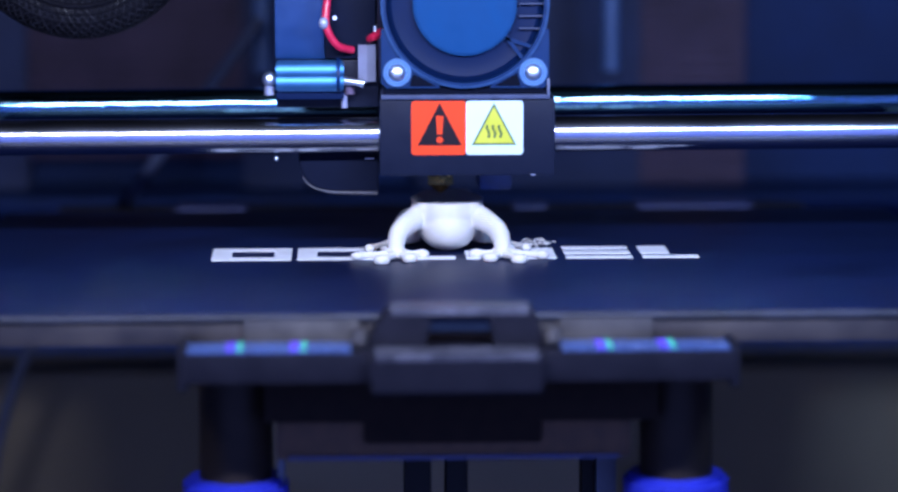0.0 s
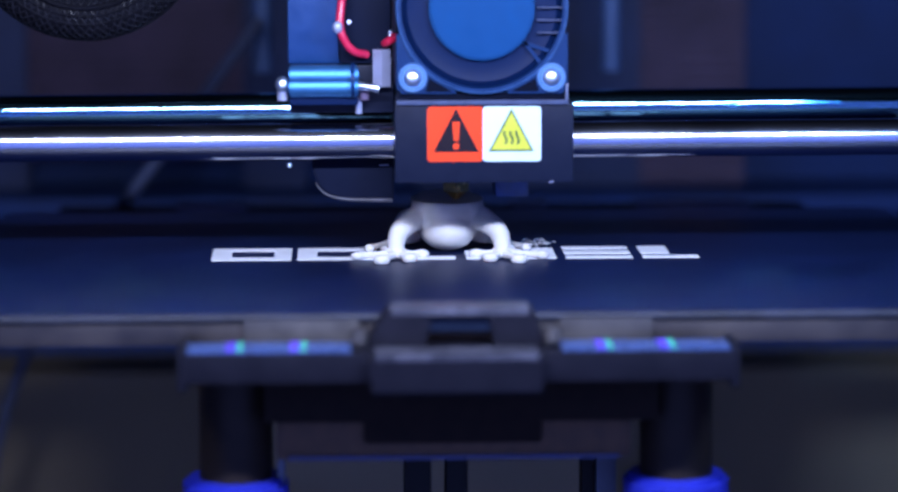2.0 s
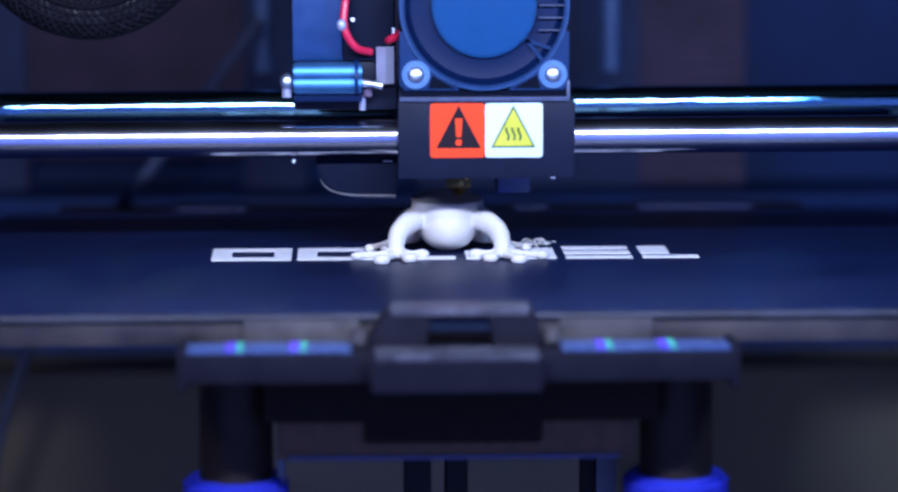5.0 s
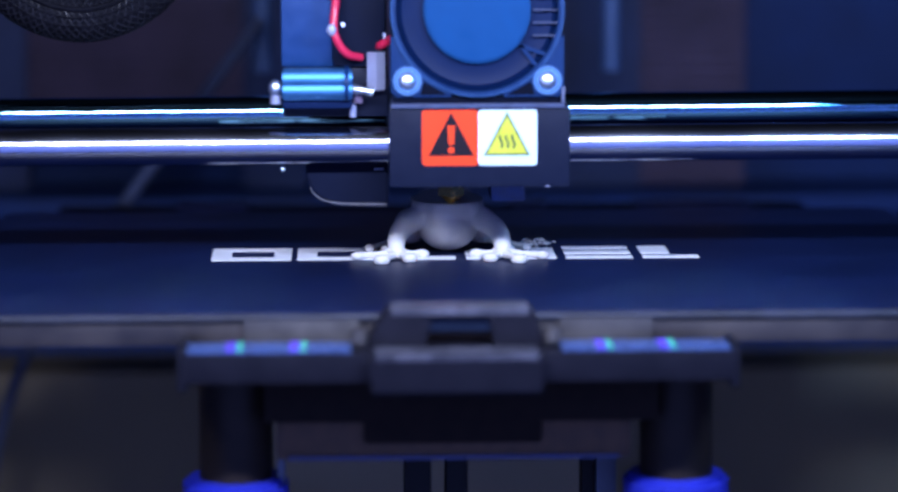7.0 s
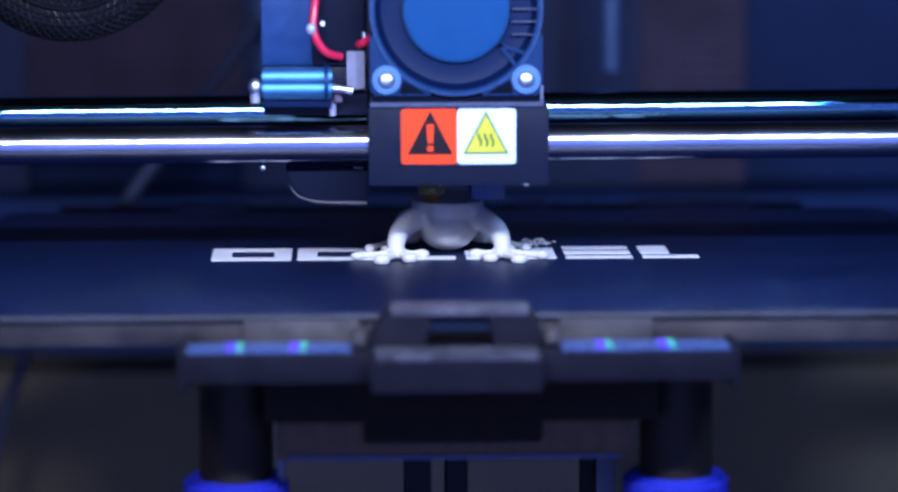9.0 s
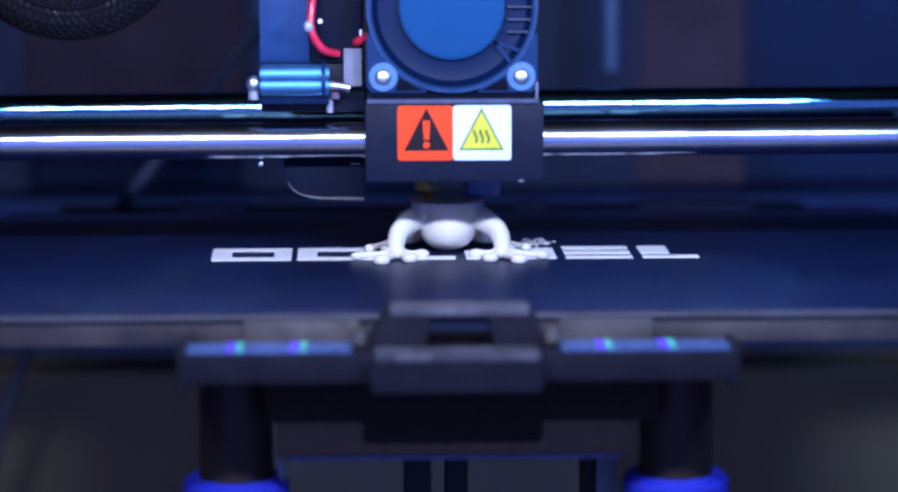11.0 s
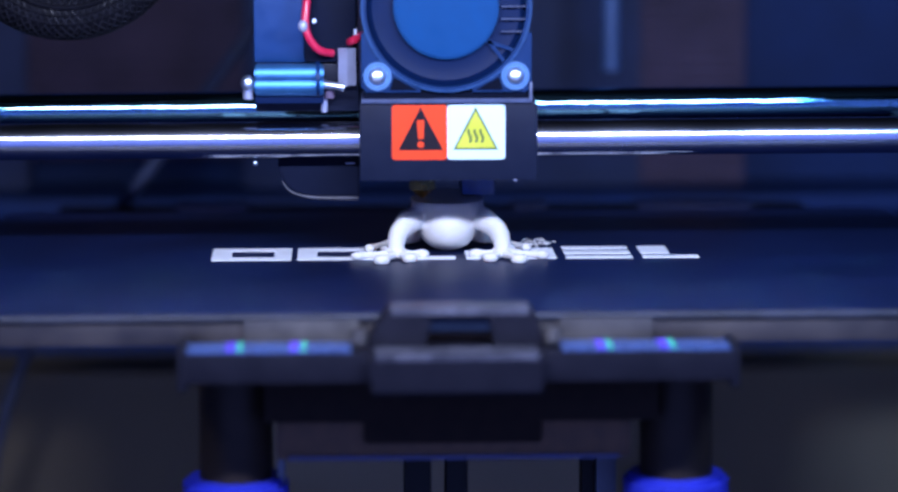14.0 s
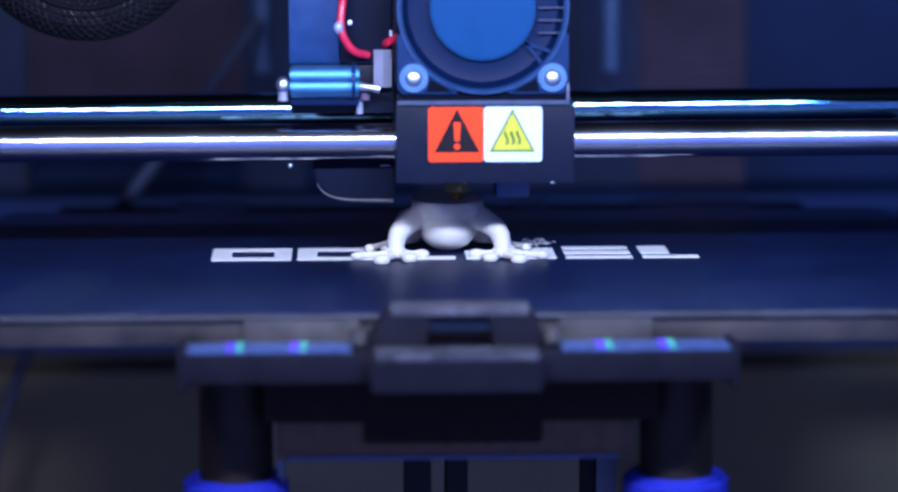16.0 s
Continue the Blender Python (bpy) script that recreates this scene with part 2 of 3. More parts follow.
# ---- setting: the printer's housing and the dark room ----
def setting():
    # Unseen floor, coloured pale to bounce lamp light onto the rear panel.
    solo("floor", box(B(), -0.20, 0.20, -0.33, 0.16, -0.156, -0.150), M["grey_panel"], "unseen floor of the printer housing, pale to bounce light", "printer floor", kind="structure")
    solo("wall_left", box(B(), -0.206, -0.20, -0.33, 0.16, -0.156, 0.20), M["navy"], "dark blue side panel inside the printer", "panel", kind="structure")
    solo("wall_right", box(B(), 0.20, 0.206, -0.33, 0.16, -0.156, 0.20), M["navy"], "dark blue side panel inside the printer", "panel", kind="structure")
    solo("ceiling", box(B(), -0.206, 0.206, -0.33, 0.166, 0.20, 0.206), M["black_matt"], "black top of the printer housing", "ceiling", kind="structure")
    wall = solo("wall_back", box(B(), -0.206, 0.206, 0.16, 0.166, -0.156, 0.20), M["navy"], "dark navy rear panel of the printer housing", "panel", kind="structure")
    part("lower_panel", box(B(), -0.200, 0.200, 0.128, 0.160, -0.150, -0.069, 0.001), M["lower"], wall, "dull grey lower rear panel")
    solo("table_top", box(B(), -0.80, 0.80, -0.42, 0.62, -0.196, -0.156, 0.003), M["table"], "plain dark table under the printer", "table", kind="structure")
    solo("room_wall", box(B(), -2.0, 2.0, 0.62, 0.72, -0.90, 1.60), M["room"], "plain dark wall of the room", "wall", kind="structure")
    solo("room_floor", box(B(), -2.0, 2.0, -2.40, 0.72, -0.94, -0.90), M["room"], "plain dark floor of the room", "floor", kind="structure")
    # Unseen frame, with a lip added to shield the carriage from lamp light.
    front = solo("front_frame", box(B(), -0.206, 0.206, -0.350, -0.330, 0.105, 0.206, 0.002), M["black_matt"], "unseen black front frame that carries the lamp shield", "frame", kind="structure")
    part("lamp_shield", box(B(), -0.18, 0.18, -0.330, -0.2745, 0.105, 0.1095, 0.0008), M["black_matt"], front)
    # Added pale panel: its colour brightens the shaded middle of the rear wall.
    part("brightening_panel", box(B(), -0.0520, 0.0500, 0.124, 0.128, -0.149, -0.045, 0.001), M["brightening"], wall, "pale panel added to brighten the lower rear")
    # recessed brown slatted panels and dark pillars on the rear wall
    for x0, x1, z0, z1, n in ((-0.128, -0.060, -0.004, 0.070, 19), (-0.040, -0.005, -0.004, 0.070, 19), (0.066, 0.100, -0.016, 0.070, 22)):
        step = (z1 - z0) / n
        for k in range(n):
            part("slat", box(B(), x0, x1, 0.150, 0.160, z0 + k * step + 0.0004, z0 + (k + 1) * step - 0.0003, 0.0004), M["brown"], wall, "dull brown wooden slat")
    for x0, x1 in ((-0.145, -0.128), (-0.060, -0.040), (-0.005, 0.066)):
        part("pillar", box(B(), x0, x1, 0.146, 0.160, -0.02, 0.10, 0.001), M["pillar"], wall, "dark upright pillar")
    part("ledge", box(B(), -0.19, 0.19, 0.12, 0.160, -0.019, -0.013, 0.001), M["navy"], wall, "dark metal ledge")


# ---- the build plate and its printed lettering, drawn as plain bars ----
def build_plate():
    t = thing("build_plate", (0, -0.079, -0.006), "black acrylic build plate with a pale printed word as plain bars", "build plate")
    outline = [(-0.118, -0.004), (-0.114, 0.0), (0.114, 0.0), (0.118, -0.004), (0.118, -0.156), (-0.118, -0.156)]
    part("top_sheet", slab(B(), outline, -0.0022, 0.0, 0.0003, axis="z"), M["plate"], t)
    part("core", box(B(), -0.1178, 0.1178, -0.1572, -0.002, -0.0068, -0.0023, 0.0002), M["plate_edge"], t, "frosted greyish edge of the plate")
    part("front_edge", cyl(B(), (-0.118, -0.1563, -0.0012), (0.118, -0.1563, -0.0012), 0.00112, 24), M["edge"], t, "rounded blue-black front edge")
    for x0, x1 in ((-0.0490, -0.0245), (0.0185, 0.0385)):
        part("edge_pad", box(B(), x0, x1, -0.1584, -0.1576, -0.0064, -0.0014, 0.0002), M["pad"], t, "pale grey pad on the plate edge")
    y0, y1 = -0.0846, -0.0664

    def bar(x0, x1, a, b, lean=0.0):
        ya, yb = y0 + (y1 - y0) * a, y0 + (y1 - y0) * b
        part("print_bar", slab(B(), [(x0, ya), (x1, ya), (x1 + lean, yb), (x0 + lean, yb)], 0.00002, 0.00016, axis="z"), M["ink"], t, "silvery white printed bar")
    for x, w in ((-0.0596, 0.0192), (-0.0390, 0.0190)):
        bar(x, x + w, 0.0, 0.24)
        bar(x, x + 0.0048, 0.24, 0.76)
        bar(x + w - 0.0042, x + w, 0.24, 0.76)
        bar(x, x + w, 0.76, 1.0)
    bar(-0.0120, -0.0010, 0.0, 0.25)
    bar(0.0015, 0.0050, 0.0, 0.7)
    bar(0.0130, 0.0232, 0.0, 0.9)
    for a, b in ((0.0, 0.2), (0.36, 0.62), (0.78, 1.0)):
        bar(0.0255, 0.0415, a, b)
    bar(0.0440, 0.0510, 0.36, 1.0)
    bar(0.0440, 0.0575, 0.0, 0.22)
    return t


# ---- the carriage that bears the plate ----
def bed_carriage():
    t = thing("bed_carriage", (-0.0037, -0.168, -0.15), "black plate carriage with a front bar and centre clip", "printer part")
    part("front_bar", box(B(), -0.0610, 0.0540, -0.175, -0.163, -0.0118, -0.0053, 0.0006), M["satin"], t)
    # Blue-grey strips and coloured marks stand for lamp reflections on the bar's top.
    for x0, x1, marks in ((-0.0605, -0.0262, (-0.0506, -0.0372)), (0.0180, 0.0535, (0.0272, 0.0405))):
        strip = part("top_strip", box(B(), x0, x1, -0.1748, -0.1640, -0.0053, -0.0049, 0.0001), M["strip"], t, "strip painted blue-grey as a sheen")
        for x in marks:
            part("mark", box(B(), x - 0.0018, x + 0.0002, -0.1746, -0.1642, -0.0049, -0.0047), M["violet"], strip, "violet glint painted on the strip")
            part("mark", box(B(), x + 0.0004, x + 0.0016, -0.1746, -0.1642, -0.0049, -0.0047), M["green"], strip, "green glint painted on the strip")
    for x0, x1 in ((-0.0625, -0.0605), (0.0535, 0.0555)):
        part("end_cap", box(B(), x0, x1, -0.1745, -0.160, -0.0135, -0.0045, 0.0005), M["satin"], t)
    mid = [(-0.0230, -0.0068), (-0.0215, -0.0055), (0.0132, -0.0055), (0.0147, -0.0068), (0.0135, -0.0135), (-0.0218, -0.0135)]
    part("centre_block", slab(B(), mid, -0.1790, -0.1600, 0.0006), M["satin"], t)
    u = [(-0.0236, -0.0058), (-0.0185, 0.0026), (0.0122, 0.0026), (0.0153, -0.0058), (0.0042, -0.0058), (0.0030, 0.0008), (-0.0092, 0.0008), (-0.0104, -0.0058)]
    clip = part("clip", slab(B(), u, -0.1680, -0.1600, 0.0004), M["satin"], t)
    # Grey top edge paints the light that falls along the clip.
    part("clip_edge", box(B(), -0.0178, 0.0116, -0.1684, -0.1600, 0.0012, 0.0030, 0.0004), M["lit_edge"], clip, "grey upper edge painted as lit")
    # Dim brown and navy boxes give the clip opening its shaded depth.
    part("clip_back", box(B(), -0.0120, 0.0060, -0.1600, -0.1580, -0.0060, -0.0026), M["cross"], t, "dark brown box as shaded depth behind the clip")
    part("clip_back", box(B(), -0.0120, 0.0060, -0.1668, -0.1580, -0.0024, 0.0009), M["clip_inner"], t, "dim navy box as shaded depth in the clip")
    for x in (-0.0246, 0.0164):
        part("side_lug", cyl(B(), (x, -0.1690, -0.0046), (x, -0.1690, -0.0012), 0.0018, 20, bevel=0.0004), M["pad"], t, "small grey lug beside the clip")
    # The lit front edge of the centre block, painted in the same grey.
    part("block_edge", box(B(), -0.0212, 0.0130, -0.1792, -0.1690, -0.0064, -0.0051, 0.0003), M["lit_edge"], t, "grey edge of the centre block painted as lit")
    # Near-black blocks put the shade under the front bar into their colour.
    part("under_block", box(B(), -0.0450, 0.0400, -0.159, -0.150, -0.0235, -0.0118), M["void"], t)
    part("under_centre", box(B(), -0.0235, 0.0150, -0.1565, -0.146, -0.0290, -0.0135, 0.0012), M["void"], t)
    part("cross_plate", box(B(), -0.0425, 0.0345, -0.154, -0.148, -0.0328, -0.0228, 0.0005), M["cross"], t)
    # The lip's paler colour paints the lit lower edge of the cross plate.
    part("cross_lip", box(B(), -0.0400, 0.0320, -0.1552, -0.154, -0.0328, -0.0319, 0.0002), M["rear_strip"], t, "lip painted pale as a lit lower edge")
    for x in (-0.0516, 0.0451):
        part("post", cyl(B(), (x, -0.148, -0.0118), (x, -0.148, -0.0396), 0.0080, 48, bevel=0.0004), M["post"], t, "round black post")
        b = B()
        cyl(b, (x, -0.148, -0.0376), (x, -0.148, -0.0516), 0.0116, 48, bevel=0.0012)
        part("knob", b, M["blue"], t, "blue rubber levelling knob")
    part("rear_bar", box(B(), -0.110, 0.105, 0.052, 0.066, -0.0150, -0.0074, 0.0006), M["black_matt"], t)
    # Short pale strips paint the blue-violet highlight along the rear bar.
    for x0, x1 in ((-0.0760, -0.0560), (0.0205, 0.0300), (0.0562, 0.0890)):
        part("rear_strip", box(B(), x0, x1, 0.052, 0.065, -0.0074, -0.0065, 0.0002), M["rear_strip"], t, "strip painted blue-grey as a sheen")
    part("rear_arm", box(B(), -0.0250, 0.0200, -0.060, 0.052, -0.0150, -0.0098, 0.0006), M["black_matt"], t)
    for x0, x1 in ((-0.0142, -0.0080), (-0.0046, 0.0004)):
        part("mast", box(B(), x0, x1, -0.120, -0.106, -0.150, -0.0068, 0.0008), M["black_matt"], t)
    part("side_post", box(B(), 0.0300, 0.0346, -0.120, -0.112, -0.150, -0.0118, 0.0006), M["post_pale"], t, "pale grey upright behind the knob")
    part("side_post", box(B(), 0.0268, 0.0297, -0.118, -0.110, -0.150, -0.0118, 0.0004), M["black_matt"], t, "dark upright behind the knob")
    part("side_post", box(B(), -0.0425, -0.0408, -0.150, -0.146, -0.150, -0.0319, 0.0004), M["post_pale"], t, "pale grey upright behind the knob")
    part("arm", box(B(), -0.0450, 0.0400, -0.155, -0.060, -0.0118, -0.0068, 0.0006), M["black_matt"], t)
    return t


# ---- the half-printed frog ----
def frog():
    b = B()
    cx = -0.0025
    # belly, chest and the broad back towards the head
    ball(b, (cx, -0.0660, 0.0096), 0.0087, 1.0, 1.36, 1.02, 40, 28)
    ball(b, (cx, -0.0685, 0.0060), 0.0073, 1.03, 1.42, 0.84, 32, 20)
    ball(b, (cx, -0.0650, 0.0126), 0.0090, 1.0, 1.36, 0.42, 32, 20)
    ball(b, (cx, -0.0540, 0.0075), 0.0080, 1.05, 1.3, 0.9)
    for s in (-1, 1):
        ball(b, (cx + s * 0.0050, -0.0695, 0.0100), 0.0040, 1.0, 1.5, 1.0)
    for s in (-1, 1):
        def p(dx, y, z):
            return (cx + s * dx, y, z)
        # arm, wrist and fingers
        tube(b, [p(0.0050, -0.069, 0.0090), p(0.0084, -0.0735, 0.0080), p(0.0116, -0.0785, 0.0062), p(0.0127, -0.081, 0.0036), p(0.0127, -0.0825, 0.0012)],
             (0.0034, 0.0029, 0.0025, 0.0022, 0.0020))
        for dx, y, r in ((0.0222, -0.0845, 0.0013), (0.0163, -0.0905, 0.0017), (0.0096, -0.0880, 0.0016), (0.0066, -0.0815, 0.0015)):
            tube(b, [p(0.0127, -0.0825, 0.0013), p((dx + 0.0127) / 2, (y - 0.0825) / 2, 0.0010), p(dx, y, 0.0009)], (0.0015, 0.0009, 0.0009), seg=10, sub=4)
            ball(b, p(dx, y, 0.0009), r * 1.12, 1.15, 1.0, 0.72, 16, 10)
        ball(b, p(0.0086, -0.0600, 0.0046), 0.0044, 1.0, 1.3, 1.0)
        # folded hind leg and its foot
        tube(b, [p(0.0050, -0.050, 0.0060), p(0.0090, -0.065, 0.0042), p(0.0105, -0.060, 0.0030), p(0.0120, -0.062, 0.0014)], (0.0038, 0.0033, 0.0026, 0.0016))
        for dx, y in ((0.0190, -0.0725), (0.0150, -0.0745)):
            tube(b, [p(0.0120, -0.062, 0.0014), p((dx + 0.012) / 2, (y - 0.062) / 2, 0.0010), p(dx, y, 0.0009)], (0.0014, 0.0009, 0.0009), seg=10, sub=4)
            ball(b, p(dx, y, 0.0010), 0.0013, 1.1, 1.0, 0.8, 16, 10)
    raw = new("raw_frog", mesh_of("raw_frog", b, M["frog"]))
    rm = raw.modifiers.new("join", "REMESH")
    rm.mode, rm.voxel_size = "VOXEL", 0.00028
    sm = raw.modifiers.new("soften", "SMOOTH")
    sm.factor, sm.iterations = 0.5, 12
    dg = bpy.context.evaluated_depsgraph_get()
    me = bpy.data.meshes.new_from_object(raw.evaluated_get(dg))
    bpy.data.objects.remove(raw)
    c = B()
    c.from_mesh(me)
    bpy.data.meshes.remove(me)
    for z, n in ((FROG_TOP, (0, 0, 1)), (0.0, (0, 0, -1))):
        cut = bmesh.ops.bisect_plane(c, geom=c.verts[:] + c.edges[:] + c.faces[:], plane_co=(0, 0, z), plane_no=n, clear_outer=True)
        bmesh.ops.holes_fill(c, edges=[e for e in cut["geom_cut"] if isinstance(e, bmesh.types.BMEdge)], sides=0)
    solo("frog_figure", c, M["frog"], "half-printed white plastic frog figure on the black build plate", "figurine", at=(cx, -0.07, 0.0))


def stray_filament():
    rng = random.Random(5)
    b = B()
    for k in range(7):
        x, y = 0.0145 + 0.0007 * k, -0.0655 + rng.uniform(-0.003, 0.003)
        pts = [(x + 0.0012 * j + rng.uniform(-0.0008, 0.0008), y + rng.uniform(-0.002, 0.002), max(0.0003, 0.0016 - 0.0003 * abs(j - 2) * (k % 3) + rng.uniform(-0.0008, 0.0004))) for j in range(5)]
        pts[0] = (pts[0][0], pts[0][1], 0.0002)
        tube(b, pts, 0.00014, 6, 4)
    solo("stray_filament", b, M["frog"], "thin tangled white filament strands on the black plate", "filament", at=(0.0175, -0.0655, 0.0))


# ---- the cross rods, which slide with the head ----
def gantry():
    t = thing("cross_rods", (0.0, -0.080, 0.0300), "two polished steel rods that carry the print head", "printer part")
    # Rear rod: same steel tinted darker and cyan to dim its highlight.
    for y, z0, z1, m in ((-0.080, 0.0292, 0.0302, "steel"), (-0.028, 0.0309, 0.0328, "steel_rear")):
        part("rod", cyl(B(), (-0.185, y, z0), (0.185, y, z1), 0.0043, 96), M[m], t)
    for x0, x1 in ((-0.200, -0.180), (0.180, 0.200)):
        part("end_block", box(B(), x0, x1, -0.090, -0.018, 0.018, 0.042, 0.002), M["black"], t)
    return t


# ---- the print head ----
def print_head():
    t = thing("print_head", (-0.0038, -0.0550, FROG_TOP), "black print head with a fan and two warning stickers", "print head")
    yf = -0.0910
    part("body", box(B(), -0.0192, 0.0223, yf + 0.0006, -0.036, 0.0209, 0.0392, 0.0008), M["black"], t)
    part("lip", box(B(), -0.0188, 0.0210, yf - 0.0004, -0.060, 0.0392, 0.0402, 0.0002), M["brace"], t, "thin grey metal lip")
    # fan
    fx, fz = 0.0010, 0.0615
    fan = B()
    ring(fan, (fx, fz), 0.0199, 0.0186, yf, yf + 0.010)
    fan_frame = part("fan", fan, M["fan"], t, "square black cooling fan with a blue hub")
    # Lighter ring paints the highlight round the fan's rim.
    part("fan_rim", ring(B(), (fx, fz), 0.0198, 0.0192, yf - 0.0004, yf), M["rim"], fan_frame, "lighter rim painted as a highlight on the fan")
    for sx in (-1, 1):
        for sz in (-1, 1):
            c = B()
            px, pz = fx + sx * 0.016, fz + sz * 0.016
            out = [(fx + sx * 0.0198, fz + sz * 0.0060), (fx + sx * 0.0198, fz + sz * 0.0185), (fx + sx * 0.0185, fz + sz * 0.0198), (fx + sx * 0.0060, fz + sz * 0.0198)]
            arc = [(fx + sx * 0.0194 * math.cos(a), fz + sz * 0.0194 * math.sin(a)) for a in (radians(72 - 9 * k) for k in range(7))]
            slab(c, out + arc, yf + 0.0002, yf + 0.0030, 0.0002)
            corner = part("corner", c, M["fan"], fan_frame)
            # Flat dark triangles paint the shade of cut-outs in the corners.
            tri = [(fx + sx * 0.0068, fz + sz * 0.0193), (fx + sx * 0.0131, fz + sz * 0.0193), (fx + sx * 0.0122, fz + sz * 0.0163)]
            part("recess", slab(B(), tri, yf + 0.00005, yf + 0.0004), M["recess"], fan_frame, "flat dark triangle painted as a shaded cut-out")
            d = B()
            cyl(d, (px, yf + 0.0030, pz), (px, yf - 0.0008, pz), 0.0017, 32, bevel=0.0003)
            ball(d, (px, yf - 0.0004, pz), 0.0021, 1.0, 0.72, 1.0)
            part("screw", d, M["chrome"], fan_frame, "bright zinc screw")
            # The washer's brighter blue stands in for glow around each screw.
            w = B()
            ring(w, (px, pz), 0.0033, 0.0018, yf - 0.0006, yf + 0.0004, 32)
            part("washer", w, M["washer"], fan_frame, "washer coloured blue as glow round the screw")
    hub = B()
    cyl(hub, (fx, yf + 0.0090, fz), (fx, yf + 0.0006, fz), 0.0122, 64, bevel=0.0005)
    part("hub", hub, M["hub"], fan_frame, "blue round hub sticker")
    w, q0, q1 = 0.00045, 0.0118, 0.0190
    for ang, lean in ((-42, 0.16), (-38, -0.10)):
        ca, sa = math.cos(radians(ang)), math.sin(radians(ang))
        cb, sb = math.cos(radians(ang) + lean), math.sin(radians(ang) + lean)
        strut = [(fx + q0 * ca + w * sa, fz + q0 * sa - w * ca), (fx + q1 * cb + w * sb, fz + q1 * sb - w * cb),
                 (fx + q1 * cb - w * sb, fz + q1 * sb + w * cb), (fx + q0 * ca - w * sa, fz + q0 * sa + w * ca)]
        part("strut", slab(B(), strut, yf + 0.0016, yf + 0.0026), M["fan"], fan_frame)
    whirl = B()
    prof = ((0.0120, 0.0026), (0.0150, 0.0030), (0.0172, 0.0024), (0.0187, 0.0034), (0.0187, 0.0090), (0.0120, 0.0090))
    loops = [[whirl.verts.new((fx + q * math.cos(2 * math.pi * k / 64), yf + dy, fz + q * math.sin(2 * math.pi * k / 64))) for k in range(64)] for q, dy in prof]
    for la, lb in zip(loops, loops[1:] + loops[:1]):
        for k in range(64):
            whirl.faces.new((la[k], la[(k + 1) % 64], lb[(k + 1) % 64], lb[k]))
    bmesh.ops.recalc_face_normals(whirl, faces=whirl.faces[:])
    part("blade_ring", whirl, M["fan_dark"], fan_frame, "whirling dark fan blades")
    for k in range(4):
        z = 0.0555 + k * 0.0029
        part("guard_bar", box(B(), fx + 0.0128, fx + 0.0192, yf + 0.0008, yf + 0.0020, z, z + 0.0003), M["brace"], fan_frame)
    # Dark box paints the shaded gap between fan and lip.
    part("fan_gap_shade", box(B(), fx - 0.0192, fx + 0.0192, yf + 0.0012, yf + 0.010, 0.0402, 0.0420), M["recess"], t, "dark filler painted as the shaded gap under the fan")
    part("lip_end", box(B(), 0.0203, 0.0209, yf - 0.0004, yf + 0.0008, 0.0402, 0.0440, 0.0001), M["bar_grey"], t)
    part("bolt", ball(B(), (-0.0438, -0.080, 0.0240), 0.0006), M["chrome"], t, "tiny bright screw")
    # heat sink fins behind the fan
    for k in range(9):
        z = 0.0425 + k * 0.0045
        part("fin", box(B(), -0.0182, 0.0205, yf + 0.0115, -0.055, z, z + 0.0010), M["dull_steel"], t, "metal heat sink fin")
    part("back_block", box(B(), -0.0180, 0.0200, -0.055, -0.036, 0.0402, 0.085, 0.001), M["black_matt"], t)
    # stickers
    ys = yf + 0.0006
    red = part("sticker", slab(B(), round_rect(-0.0117, 0.0012, 0.0259, 0.0387, 0.0008), ys - 0.0001, ys + 0.0001), M["red"], t, "red warning sticker")
    white = part("sticker", slab(B(), round_rect(0.0012, 0.0147, 0.0259, 0.0387, 0.0008), ys - 0.0001, ys + 0.0001), M["white"], t, "white hot surface sticker")
    yt = ys - 0.0001
    cxr, cxw = -0.0050, 0.0078
    part("symbol", slab(B(), [(cxr - 0.0052, 0.0282), (cxr + 0.0052, 0.0282), (cxr, 0.0382)], yt - 0.0001, yt), M["dark_ink"], red, "black warning triangle")
    e = B()
    slab(e, [(cxr - 0.0009, 0.0352), (cxr + 0.0009, 0.0352), (cxr + 0.0006, 0.0308), (cxr - 0.0006, 0.0308)], yt - 0.0002, yt - 0.0001)
    slab(e, [(cxr + 0.0008 * math.cos(a), 0.0295 + 0.0008 * math.sin(a)) for a in (2 * math.pi * k / 12 for k in range(12))], yt - 0.0002, yt - 0.0001)
    part("exclamation_mark", e, M["red"], red)
    part("symbol", slab(B(), [(cxw - 0.0053, 0.0282), (cxw + 0.0053, 0.0282), (cxw, 0.0383)], yt - 0.0001, yt), M["olive"], white, "olive triangle outline")
    part("symbol_field", slab(B(), [(cxw - 0.0045, 0.0287), (cxw + 0.0045, 0.0287), (cxw, 0.0372)], yt - 0.0002, yt - 0.0001), M["yellow"], white, "yellow triangle")
    for dx in (-0.0014, 0.0, 0.0014):
        pts = [(cxw + dx + 0.0003 * math.sin(k * 1.1), yt - 0.0003, 0.0300 + k * 0.0006) for k in range(6)]
        part("heat_wave", tube(B(), pts, 0.0003, 6, 3), M["olive"], white)
    # nozzle
    nz = B()
    x, y = -0.0038, -0.0550
    cyl(nz, (x, y, FROG_TOP + 0.0001), (x, y, FROG_TOP + 0.0022), 0.0006, 24, r2=0.0032)
